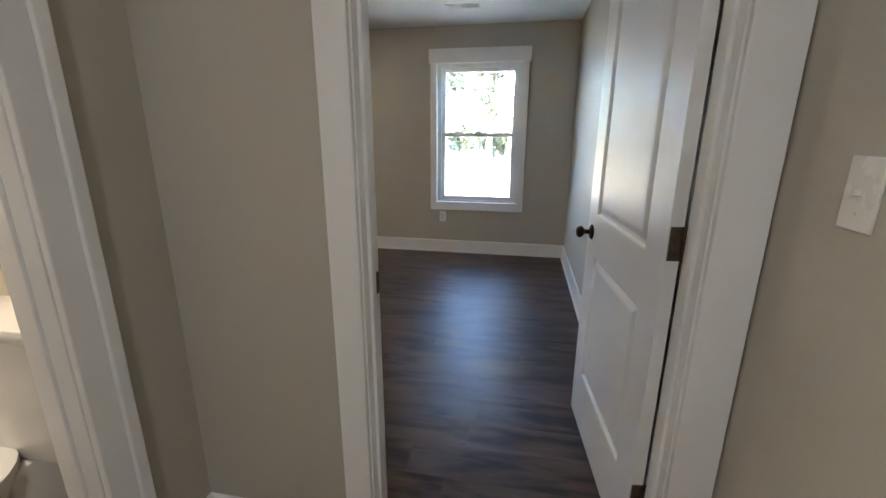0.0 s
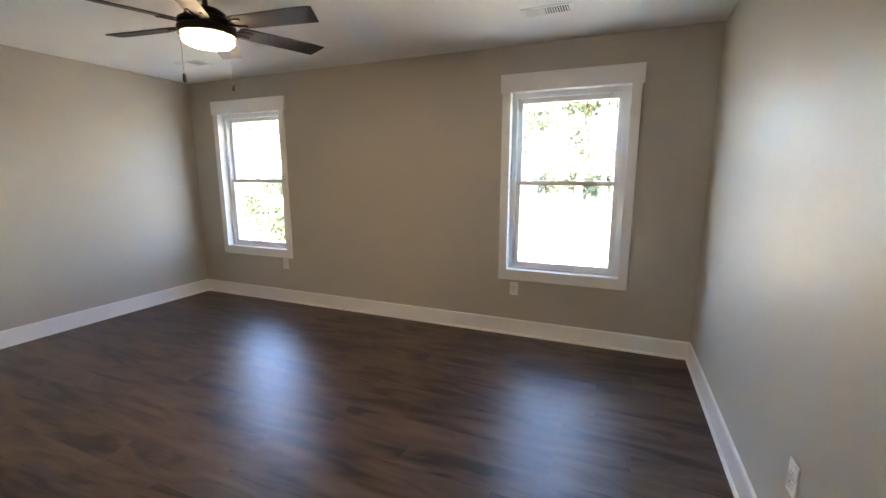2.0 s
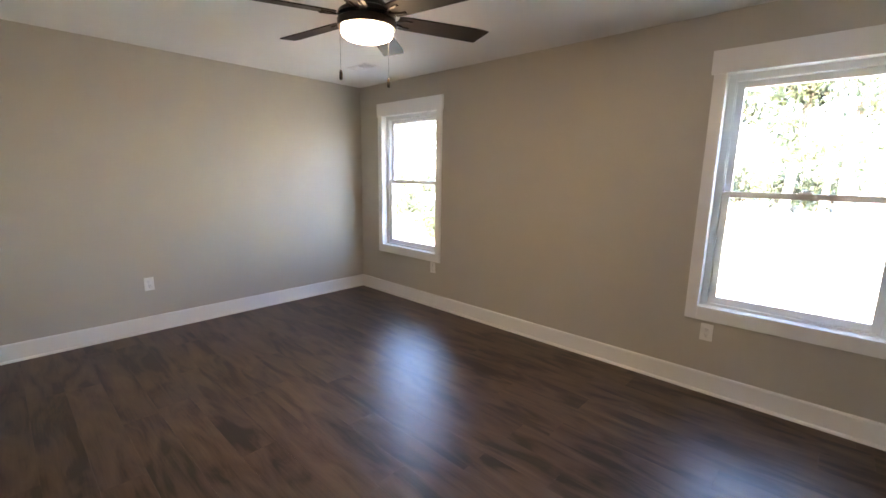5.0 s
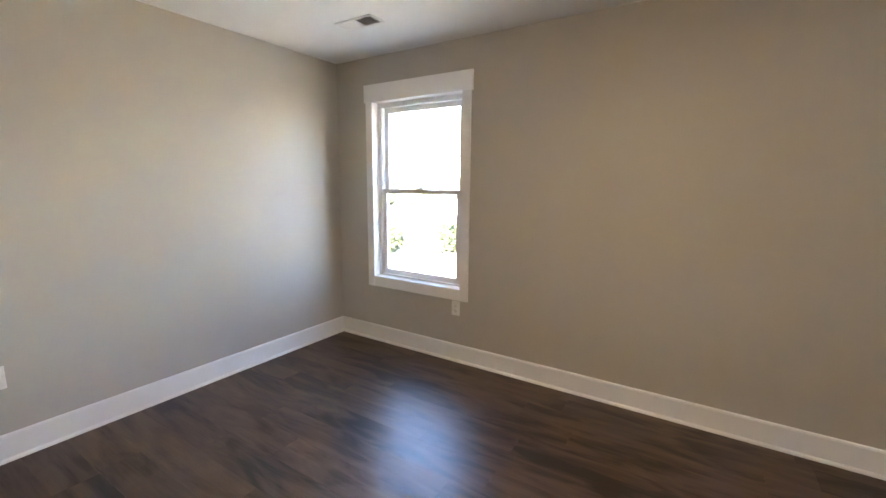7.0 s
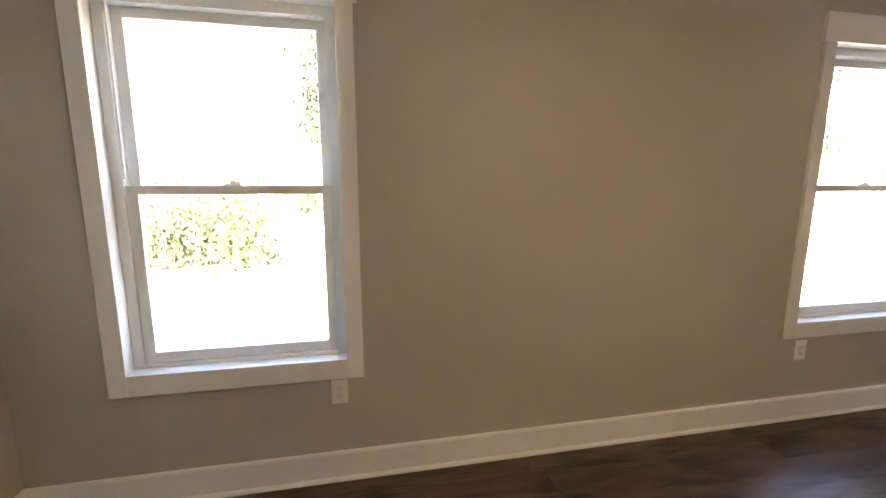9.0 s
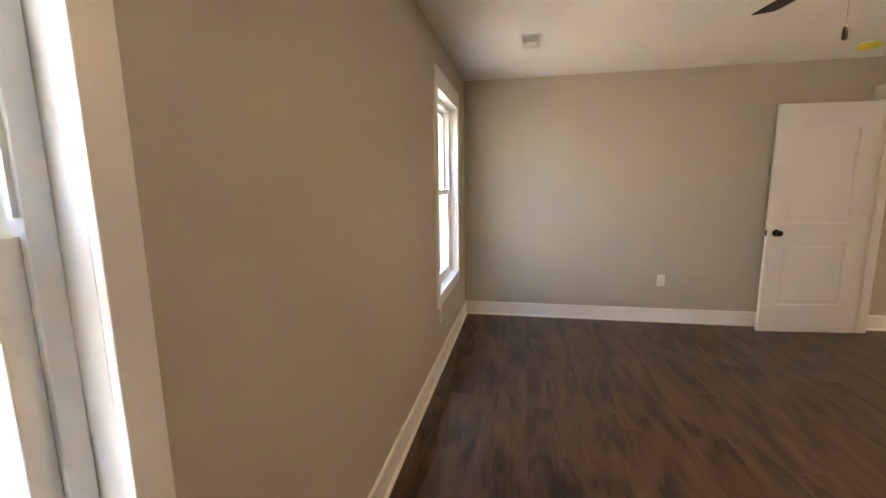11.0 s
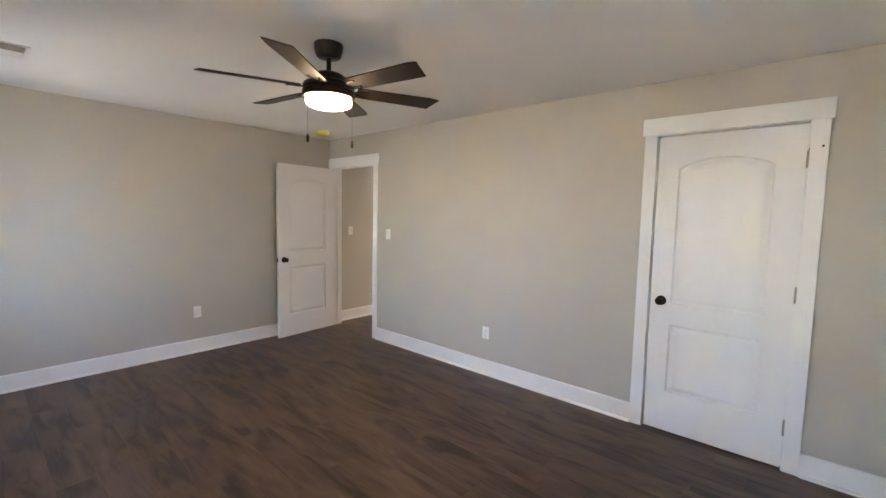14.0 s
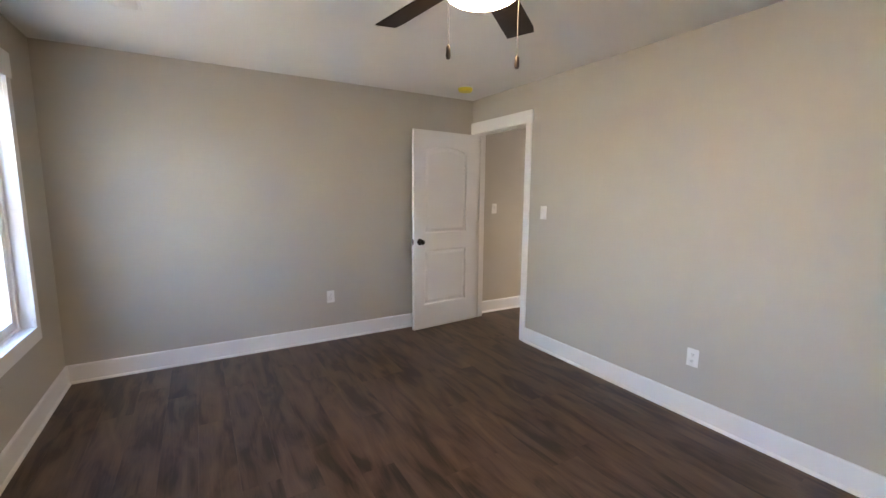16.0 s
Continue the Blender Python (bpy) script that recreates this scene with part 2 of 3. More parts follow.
setting("bath_wall_south", wall_mesh("y", -3.2, HX0 - 0.115, -0.05, H, -2.3, -2.2, []), M_BATH, "cream bathroom wall", "wall")
setting("bath_ceiling", boxed(-3.2, HX0 - 0.115, -2.2, HY - 0.012, H, H + 0.1), M_CEIL, "white bathroom ceiling", "ceiling")
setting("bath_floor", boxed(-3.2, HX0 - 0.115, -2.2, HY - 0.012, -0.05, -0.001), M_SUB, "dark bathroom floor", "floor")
# closet shell is out of view, added so no daylight leaks round its door
setting("closet_wall", wall_mesh("y", W - 0.17, -3.32, -0.05, H, -0.9, -0.801, []), M_WALL, "unseen back wall of the closet", "wall")
setting("closet_wall_west", wall_mesh("x", -0.8, HY - 0.001, -0.05, H, W - 0.17, W, []), M_WALL, "unseen closet side wall, added to keep daylight out", "wall")
setting("closet_wall_east", wall_mesh("x", -0.8, HY - 0.001, -0.05, H, -3.42, -3.32, []), M_WALL, "unseen closet side wall, added to keep daylight out", "wall")
setting("closet_ceiling", boxed(W - 0.17, -3.32, -0.9, HY - 0.001, H, H + 0.1), M_CEIL, "unseen white closet ceiling, added to keep daylight out", "ceiling")
setting("closet_floor", boxed(W, -3.42, -0.8, HY - 0.001, -0.05, -0.001), M_SUB, "unseen dark closet floor, added to keep daylight out", "floor")
# both out of view: bath lamp follows its warm light, hall lamp is added fill
for lx, ly, lm, lt in ((-2.4, -0.5, M_LAMP_BATH, "round white bathroom ceiling light, switched on"), (-0.62, -2.1, M_FILL_HALL, "unseen round white light added to brighten the hallway")):
    lamp = thing("unseen_ceiling_light", lt, "light", pose(lx, ly, H), group="flush ceiling lights")
    part("base", lathe(bmesh.new(), [(0, 0), (0.16, 0), (0.16, -0.025), (0, -0.025)]), M_VENT, lamp, smooth=True)
    part("shade", lathe(bmesh.new(), [(0.145, -0.026), (0.145, -0.05), (0.11, -0.08), (0, -0.09)]), lm, lamp, "glowing glass shade", smooth=True)


# ---- baseboards ----
def baseboard(name, p, q, side, label="white painted baseboard with a small shoe moulding", ext=(0, 0)):
    """Skirting along p-q on the floor; side is the way into the room."""
    p, q, side = Vector((*p, 0)), Vector((*q, 0)), Vector((*side, 0))
    d = (q - p).normalized()
    prof = [(0, 0), (0.028, 0), (0.027, 0.008), (0.022, 0.015), (0.015, 0.018), (0.015, 0.128), (0.012, 0.137), (0.006, 0.14), (0, 0.14)]
    bm = bmesh.new()
    ends = []
    for base, k in ((p, ext[0]), (q, -ext[1])):
        ends.append([bm.verts.new(base + side * a + d * (k * a) + Vector((0, 0, b))) for a, b in prof])
    for i in range(len(prof)):
        j = (i + 1) % len(prof)
        bm.faces.new([ends[0][i], ends[0][j], ends[1][j], ends[1][i]])
    bm.faces.new(ends[0])
    bm.faces.new(ends[1])
    return setting(name, bm, M_TRIM, label, "baseboard")


baseboard("baseboard_north", (W, N), (0, N), (0, -1), ext=(1, 1))
baseboard("baseboard_east", (0, N), (0, 0), (-1, 0), ext=(1, 0))
baseboard("baseboard_west", (W, 0), (W, N), (1, 0), ext=(1, 1))
baseboard("baseboard_south", (DL - 0.073, 0), (CR + 0.085, 0), (0, 1))
baseboard("baseboard_south_corner", (CL - 0.085, 0), (W, 0), (0, 1), ext=(0, 1))
baseboard("baseboard_hall_east", (HX1, HY), (HX1, -3.2), (-1, 0), "white hallway baseboard")
baseboard("baseboard_hall_north", (DL - 0.105, HY), (HX0, HY), (0, -1), "white hallway baseboard", ext=(0, 1))
baseboard("baseboard_hall_west", (HX0, HY), (HX0, BY1 + 0.105), (1, 0), "white hallway baseboard", ext=(1, 0))


# ---- windows ----
def window(name, x0, x1, label):
    w = thing(name, label, "window", kind="structure")
    f = N - 0.018                                        # casing face
    part("head_casing", boxed(x0 - 0.085, x1 + 0.085, f - 0.004, N, WZ1, WZ1 + 0.138, bevel=0.002), M_TRIM, w)
    for a, b in ((x0 - 0.070, x0), (x1, x1 + 0.088 - 0.018)):
        part("side_casing", boxed(a, b, f, N, WZ0 - 0.09, WZ1, bevel=0.002), M_TRIM, w)
    part("bottom_casing", boxed(x0, x1, f, N, WZ0 - 0.09, WZ0, bevel=0.002), M_TRIM, w)
    jy0, jy1 = N - 0.016, N + 0.075
    for a, b in ((x0 - J, x0 - 0.0005), (x1 + 0.0005, x1 + J)):
        part("jamb", boxed(a, b, N + 0.001, jy1, WZ0, WZ1), M_TRIM, w)
    part("jamb", boxed(x0 - J, x1 + J, N + 0.001, jy1, WZ1, WZ1 + J), M_TRIM, w)
    part("sill", boxed(x0 - J, x1 + J, N + 0.001, jy1, WZ0 - J, WZ0), M_TRIM, w)
    # vinyl frame with stops, set behind the jambs
    fy0, fy1 = N + 0.052, N + 0.135
    bm = bmesh.new()
    fw = 0.040
    box(bm, x0, x0 + fw, fy0, fy1, WZ0, WZ1, 0.002)
    box(bm, x1 - fw, x1, fy0, fy1, WZ0, WZ1, 0.002)
    box(bm, x0 + fw, x1 - fw, fy0, fy1, WZ1 - fw, WZ1, 0.002)
    box(bm, x0 + fw, x1 - fw, fy0, fy1, WZ0, WZ0 + 0.018, 0.002)
    for a, b in ((x0 + fw, x0 + fw + 0.008), (x1 - fw - 0.008, x1 - fw)):
        box(bm, a, b, fy0 + 0.006, fy0 + 0.016, 1.37, WZ1 - fw, 0.001)
    part("window_frame", bm, M_VINYL, w)
    zm = 1.325
    for nm, za, zb, y0, y1, rail_b, rail_t in (("lower_sash", WZ0 + 0.018, zm + 0.02, N + 0.062, N + 0.094, 0.045, 0.036),
                                               ("upper_sash", zm - 0.016, WZ1 - fw, N + 0.097, N + 0.128, 0.034, 0.040)):
        a, b, st = x0 + fw, x1 - fw, 0.042
        bm = bmesh.new()
        box(bm, a, a + st, y0, y1, za, zb, 0.003)
        box(bm, b - st, b, y0, y1, za, zb, 0.003)
        box(bm, a + st - 0.002, b - st + 0.002, y0 + 0.001, y1 - 0.001, za, za + rail_b, 0.003)
        box(bm, a + st - 0.002, b - st + 0.002, y0 + 0.001, y1 - 0.001, zb - rail_t, zb, 0.003)
        sash = part(nm, bm, M_VINYL, w)
        ym = (y0 + y1) / 2
        pane = part("pane", boxed(a + st - 0.004, b - st + 0.004, ym - 0.002, ym + 0.002, za + rail_b - 0.004, zb - rail_t + 0.004), M_GLASS, sash, "glass pane tinted grey to dim the view outside")
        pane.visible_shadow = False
        if nm == "lower_sash":
            xm = (x0 + x1) / 2
            bm = boxed(xm - 0.032, xm + 0.032, y0 + 0.004, y1 - 0.004, zb, zb + 0.008, bevel=0.002)
            lathe(bm, [(0.0, 0.022), (0.014, 0.020), (0.017, 0.008), (0.017, 0.0)], 16, Matrix.Translation((xm, ym, zb)))
            box(bm, xm - 0.002, xm + 0.030, ym - 0.012, ym - 0.003, zb + 0.01, zb + 0.018, 0.002)
            part("sash_lock", bm, M_VINYL, w, "white sash lock")
    # outside trim
    part("outer_trim", wall_mesh("y", x0 - 0.1, x1 + 0.1, WZ0 - 0.1, WZ1 + 0.1, OUT, OUT + 0.02, [(x0, x1, WZ0, WZ1)]), M_TRIM, w)
    return w


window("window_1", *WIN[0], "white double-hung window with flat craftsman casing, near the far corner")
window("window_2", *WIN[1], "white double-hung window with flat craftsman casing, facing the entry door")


# ---- doors ----
LH, LT = 2.022, 0.035


def panel_outline(x0, x1, z0, z1, rise, inset, n=14):
    """Outline of a door panel, the top arched by rise, drawn in by inset."""
    xa, xb, za = x0 + inset, x1 - inset, z0 + inset
    pts = [(xa, za), (xb, za)]
    if rise <= 0:
        return pts + [(xb, z1 - inset), (xa, z1 - inset)]
    for i in range(n + 1):
        u = i / n
        x = xb + (xa - xb) * u
        pts.append((x, z1 - rise - inset + rise * (1 - (2 * u - 1) ** 2) ** 0.8))
    return pts


def panels(LW, z):
    return ((0.135, LW - 0.125, z[0], z[1], 0.0), (0.135, LW - 0.125, z[2], z[3], 0.062))


def door_face(bm, y, s, LW, zs):
    """One moulded face of a two-panel door; s is the way outwards."""
    (x0, x1, a0, a1, _), (_, _, b0, b1, rise) = panels(LW, zs)
    def f(pts):
        bm.faces.new([bm.verts.new((x, y, z)) for x, z in pts])
    f([(0, 0), (x0, 0), (x0, LH), (0, LH)])
    f([(x1, 0), (LW, 0), (LW, LH), (x1, LH)])
    f([(x0, 0), (x1, 0), (x1, a0), (x0, a0)])
    f([(x0, a1), (x1, a1), (x1, b0), (x0, b0)])
    top = panel_outline(x0, x1, b0, b1, rise, 0)[2:]
    for p, q in zip(top, top[1:]):
        f([p, q, (q[0], LH), (p[0], LH)])
    for px0, px1, pz0, pz1, r in panels(LW, zs):
        loops = []
        for inset, depth in ((0, 0), (0.004, 0.001), (0.010, 0.0125), (0.020, 0.013), (0.042, 0.0035), (0.05, 0.002)):
            loops.append([bm.verts.new((x, y - s * depth, z)) for x, z in panel_outline(px0, px1, pz0, pz1, r, inset)])
        for a, b in zip(loops, loops[1:]):
            for i in range(len(a)):
                j = (i + 1) % len(a)
                bm.faces.new([a[i], a[j], b[j], b[i]])
        bm.faces.new(loops[-1])


def knob_mesh(s):
    """Round knob with rosette, its axis along s * y."""
    m = Matrix.Rotation(radians(-90 * s), 4, "X")
    prof = [(0, 0), (0.033, 0), (0.033, 0.004), (0.028, 0.009), (0.013, 0.011), (0.010, 0.016), (0.010, 0.030), (0.014, 0.035),
            (0.022, 0.040), (0.0265, 0.048), (0.0265, 0.055), (0.021, 0.063), (0.010, 0.067), (0, 0.068)]
    return lathe(bmesh.new(), prof, 28, m)


def door_leaf(name, label, m, LW, zs, hinge_z=(0.25, 1.05, 1.83), knuckle_y=0.006, hinge_mat=None, hinge_label="worn bronze butt hinge"):
    """Leaf with its hinge edge at the local origin, reaching along +x; local +y is its swing side."""
    d = thing(name, label, "door", m, kind="structure")
    bm = bmesh.new()
    door_face(bm, 0, 1, LW, zs)
    door_face(bm, -LT, -1, LW, zs)
    for q in (((0, 0), (LW, 0)), ((0, LH), (LW, LH))):
        bm.faces.new([bm.verts.new((q[0][0], y, q[0][1])) if k == 0 else bm.verts.new((q[1][0], y, q[1][1])) for k, y in ((0, 0), (1, 0), (1, -LT), (0, -LT))])
    for x in (0, LW):
        bm.faces.new([bm.verts.new((x, y, z)) for y, z in ((0, 0), (-LT, 0), (-LT, LH), (0, LH))])
    bmesh.ops.remove_doubles(bm, verts=bm.verts, dist=1e-5)
    part("leaf", bm, M_DOOR, d)
    for s, y in ((1, 0.0), (-1, -LT)):
        k = part("knob", knob_mesh(s), M_BRONZE, d, "dark bronze round knob", smooth=True)
        k.location = (LW - 0.07, y, 0.915)
    part("latch_plate", boxed(LW - 0.0005, LW + 0.0015, -LT / 2 - 0.0125, -LT / 2 + 0.0125, 0.915 - 0.028, 0.915 + 0.028), M_HINGE, d, "small bronze latch plate")
    part("latch_bolt", boxed(LW, LW + 0.010, -LT / 2 - 0.006, -LT / 2 + 0.006, 0.915 - 0.008, 0.915 + 0.008, bevel=0.003), M_HINGE, d)
    for z in hinge_z:
        bm = bmesh.new()
        lathe(bm, [(0, -0.048), (0.005, -0.048), (0.0062, -0.044), (0.0062, 0.044), (0.005, 0.048), (0, 0.048)], 12, Matrix.Translation((-0.0035, knuckle_y, z)))
        box(bm, -0.0022, -0.0003, -LT + 0.003, 0.004, z - 0.045, z + 0.045)
        part("hinge", bm, hinge_mat or M_HINGE, d, hinge_label, smooth=True)
    return d


def door_frame(name, x0, x1, y0, y1, faces, label, strike_x=None, stop_y=-0.05, west=0.085, east=0.085, hall_east=0.095, hall_west=0.10):
    """Jambs, stops and casings round an opening in a wall that runs along x."""
    f = thing(name, label, "door frame", kind="structure")
    for a, b in ((x0 - J, x0), (x1, x1 + J)):
        part("jamb", boxed(a, b, y0, y1, 0, DTOP + J), M_TRIM, f)
    part("head_jamb", boxed(x0, x1, y0, y1, DTOP, DTOP + J), M_TRIM, f)
    bm = bmesh.new()
    box(bm, x0, x0 + 0.011, stop_y - 0.03, stop_y, 0, DTOP, 0.002)
    box(bm, x1 - 0.011, x1, stop_y - 0.03, stop_y, 0, DTOP, 0.002)
    box(bm, x0 + 0.011, x1 - 0.011, stop_y - 0.03, stop_y, DTOP - 0.011, DTOP, 0.002)
    part("door_stop", bm, M_TRIM, f)
    for s, y in faces:
        a, b = sorted((y, y + s * 0.017))
        ew = east if s > 0 else hall_east
        ww = west if s > 0 else hall_west
        part("side_casing", boxed(x0 - ww - 0.005, x0 - 0.005, a, b, 0, DTOP + 0.005, bevel=0.002), M_TRIM, f)
        part("side_casing", boxed(x1 + 0.005, x1 + ew + 0.005, a, b, 0, DTOP + 0.005, bevel=0.002), M_TRIM, f)
        a, b = sorted((y, y + s * 0.021))
        he = min(x1 + ew + 0.02, HX1 - 0.002) if s < 0 else min(x1 + ew + 0.02, -0.001)
        part("head_casing", boxed(x0 - ww - 0.020, he, a, b, DTOP + 0.005, DTOP + 0.118, bevel=0.002), M_TRIM, f)
    if strike_x is not None:
        part("strike_plate", boxed(strike_x, strike_x + 0.0022, -0.047, -0.003, 0.91 - 0.033, 0.91 + 0.033, bevel=0.0008), M_BRONZE, f, "dark bronze strike plate")
    return f


door_frame("door_frame_1", DL, DR, HY, 0, ((1, 0), (-1, HY)), "white entry door frame with flat casing", strike_x=DL, west=0.068, east=0.066, hall_west=0.083, hall_east=0.105)
door_frame("door_frame_2", CL, CR, HY, 0, ((1, 0),), "white closet door frame with flat casing", west=0.080, east=0.080)
# entry leaf stands open, a little short of square, in front of the east wall
door_leaf("door_1", "white moulded two-panel entry door, standing open", pose(-0.077, 0.016, 0.010, 0, 0, 95.2) @ Matrix.Diagonal((1, -1, 1, 1)), 0.800, (0.25, 0.825, 0.995, 1.875))
# closet leaf is shut; its knuckles show in the room
closet = door_leaf("door_2", "white moulded two-panel closet door, shut", pose(CL + 0.003, -0.004, 0.010), 0.773, (0.275, 0.755, 0.895, 1.880),
                   hinge_mat=M_NICKEL, hinge_label="grey metal butt hinge")
bm = bmesh.new()
lathe(bm, [(0, 0), (0.006, 0), (0.006, 0.055), (0.011, 0.056), (0.011, 0.066), (0, 0.067)], 10, pose(-0.004, 0.012, 1.885, 0, -78, 0))
part("hinge_pin_stop", bm, M_BRONZE, closet, "dark hinge-pin door stop", smooth=True)

# bathroom doorway
bf = thing("door_frame_3", "white bathroom door frame with stepped casing", "door frame", kind="structure")
for a, b in ((BY0 - J, BY0), (BY1, BY1 + J)):
    part("jamb", boxed(HX0 - 0.115, HX0, a, b, 0, DTOP + J), M_TRIM, bf)
    part("door_stop", boxed(HX0 - 0.075, HX0 - 0.045, *sorted((b - J if b == BY0 else a, (b + 0.011) if b == BY0 else a - 0.011)), 0, DTOP, bevel=0.002), M_TRIM, bf)
part("head_jamb", boxed(HX0 - 0.115, HX0, BY0, BY1, DTOP, DTOP + J), M_TRIM, bf)
for a, b in ((BY0 - 0.077, BY0 - 0.005), (BY1 + 0.005, BY1 + 0.077)):
    part("side_casing", boxed(HX0, HX0 + 0.018, a, b, 0, DTOP + 0.005, bevel=0.003), M_TRIM, bf)
for a, b in ((BY0 - 0.112, BY0 - 0.077), (BY1 + 0.077, BY1 + 0.112)):
    part("back_band", boxed(HX0, HX0 + 0.027, a, b, 0, DTOP + 0.004, bevel=0.004), M_TRIM, bf)
part("head_casing", boxed(HX0, HX0 + 0.022, BY0 - 0.115, BY1 + 0.115, DTOP + 0.005, DTOP + 0.14, bevel=0.003), M_TRIM, bf)

toilet = thing("toilet", "white porcelain toilet against the bathroom wall", "toilet", pose(-1.98, HY - 0.02, 0))
part("tank", boxed(-0.22, 0.22, -0.19, 0, 0.38, 0.78, bevel=0.02), M_PORC, toilet, smooth=True)
part("lid", boxed(-0.235, 0.235, -0.205, 0.005, 0.78, 0.825, bevel=0.015), M_PORC, toilet, smooth=True)
part("bowl", lathe(bmesh.new(), [(0, 0), (0.13, 0), (0.11, 0.12), (0.13, 0.25), (0.19, 0.38), (0.19, 0.40), (0.15, 0.40), (0.08, 0.22), (0, 0.2)], 28,
                   Matrix.Translation((0, -0.42, 0)) @ Matrix.Diagonal((0.95, 1.25, 1, 1))), M_PORC, toilet, smooth=True)
part("seat", lathe(bmesh.new(), [(0.12, 0.401), (0.195, 0.401), (0.195, 0.42), (0.12, 0.42), (0.12, 0.401)], 28,
                   Matrix.Translation((0, -0.42, 0)) @ Matrix.Diagonal((0.95, 1.25, 1, 1))), M_PORC, toilet, smooth=True)
part("pedestal", boxed(-0.1, 0.1, -0.25, -0.02, 0, 0.38, bevel=0.02), M_PORC, toilet, smooth=True)


# ---- outlets and switches ----
def wall_plate(name, m, switch, label):
    """A cover plate; local y points out of the wall."""
    p = thing(name, label, "switch" if switch else "outlet", m, group="wall switches" if switch else "wall outlets")
    part("cover_plate", boxed(-0.036, 0.036, 0, 0.006, -0.058, 0.058, bevel=0.0025), M_PLATE, p)
    if switch:
        bm = boxed(-0.0055, 0.0055, 0.004, 0.0062, -0.0125, 0.0125)
        part("slot", bm, M_VENT, p)
        part("toggle", boxed(-0.004, 0.004, 0.006, 0.017, -0.002, 0.009, bevel=0.0015), M_PLATE, p)
        screws = (-0.030, 0.030)
    else:
        for z in (-0.0195, 0.0195):
            part("socket", boxed(-0.0165, 0.0165, 0.005, 0.0078, z - 0.014, z + 0.014, bevel=0.001), M_PLATE, p)
            # not cut in: dark colour imitates the shade inside the socket holes
            bm = bmesh.new()
            box(bm, -0.0075, -0.0055, 0.0077, 0.0081, z - 0.002, z + 0.007)
            box(bm, 0.0055, 0.0075, 0.0077, 0.0081, z - 0.002, z + 0.007)
            box(bm, -0.002, 0.002, 0.0077, 0.0081, z - 0.010, z - 0.006)
            part("slot_shades", bm, M_SLOT_SHADE, p)
        screws = (0.0,)
    for z in screws:
        part("screw", lathe(bmesh.new(), [(0, 0.0075), (0.0025, 0.0072), (0.003, 0.006)], 10, pose(0, 0, z, -90, 0, 0)), M_VENT, p)
    return p


wall_plate("outlet", pose(-3.918, N, 0.432, 0, 0, 180), False, "white duplex outlet on the wall under the window")
wall_plate("outlet", pose(-1.372, N, 0.418, 0, 0, 180), False, "white duplex outlet on the wall under the window")
wall_plate("outlet", pose(0, 1.607, 0.425, 0, 0, 90), False, "white duplex outlet on the plain wall")
wall_plate("outlet", pose(W, 1.272, 0.432, 0, 0, -90), False, "white duplex outlet low on the wall")
wall_plate("outlet", pose(-2.525, 0, 0.395, 0, 0, 0), False, "white duplex outlet between the two doors")
wall_plate("light_switch", pose(-1.145, 0, 1.25, 0, 0, 0), True, "white toggle switch beside the entry door")
wall_plate("light_switch", pose(HX1, -0.350, 1.240, 0, 0, 90), True, "white toggle switch on the hallway wall")


# ---- ceiling vents and smoke alarm ----
def vent(x, y):
    v = thing("ceiling_vent", "white two-way ceiling air register", "vent", pose(x, y, H), group="ceiling registers")
    L, B = 0.155, 0.075
    bm = bmesh.new()
    box(bm, -L, L, -B, -B + 0.022, -0.006, 0, 0.002)
    box(bm, -L, L, B - 0.022, B, -0.006, 0, 0.002)
    box(bm, -L, -L + 0.022, -B + 0.022, B - 0.022, -0.006, 0, 0.002)
    box(bm, L - 0.022, L, -B + 0.022, B - 0.022, -0.006, 0, 0.002)
    box(bm, -0.004, 0.004, -B + 0.022, B - 0.022, -0.006, 0, 0.001)
    part("frame", bm, M_VENT, v)
    # no real opening: a dark sheet paints the shade of the duct
    part("backing", boxed(-L + 0.02, L - 0.02, -B + 0.02, B - 0.02, -0.0008, -0.0002), M_DUCT_SHADE, v, "flat dark sheet painted as the shade inside the duct")
    for s in (-1, 1):
        for i in range(8):
            bm = boxed(-0.0075, 0.0075, -B + 0.022, B - 0.022, -0.0005, 0.0005)
            sl = part("slat", bm, M_VENT, v)
            sl.matrix_local = pose(s * (0.017 + 0.0155 * i), 0, -0.0062, 0, s * 38, 0)
    return v


vent(-4.31, 2.962)
vent(-1.075, 2.925)

alarm = thing("smoke_alarm", "round ceiling smoke alarm under a yellow dust cover", "smoke alarm", pose(-0.455, 0.40, H))
part("base", lathe(bmesh.new(), [(0, 0), (0.068, 0), (0.068, -0.010), (0.06, -0.014), (0, -0.014)], 32), M_PLATE, alarm, smooth=True)
part("dust_cover", lathe(bmesh.new(), [(0.066, -0.011), (0.070, -0.014), (0.068, -0.030), (0.058, -0.042), (0.02, -0.046), (0, -0.046)], 32), M_YELLOW, alarm,
     "yellow plastic dust cover", smooth=True)

# ---- ceiling fan ----
FX, FY, FZ = -2.655, 1.780, 2.17
fan = thing("ceiling_fan", "dark bronze six-blade ceiling fan with a lit drum light", "ceiling fan", pose(FX, FY, FZ))
dz = H - FZ
part("canopy", lathe(bmesh.new(), [(0, dz), (0.078, dz), (0.080, dz - 0.012), (0.074, dz - 0.045), (0.066, dz - 0.066), (0.055, dz - 0.074), (0.016, dz - 0.076), (0.014, dz - 0.076)], 40), M_MOTOR, fan, smooth=True)
part("downrod", lathe(bmesh.new(), [(0.0125, dz - 0.07), (0.0125, 0.10), (0.022, 0.098), (0.024, 0.085), (0, 0.085)], 20), M_MOTOR, fan, smooth=True)
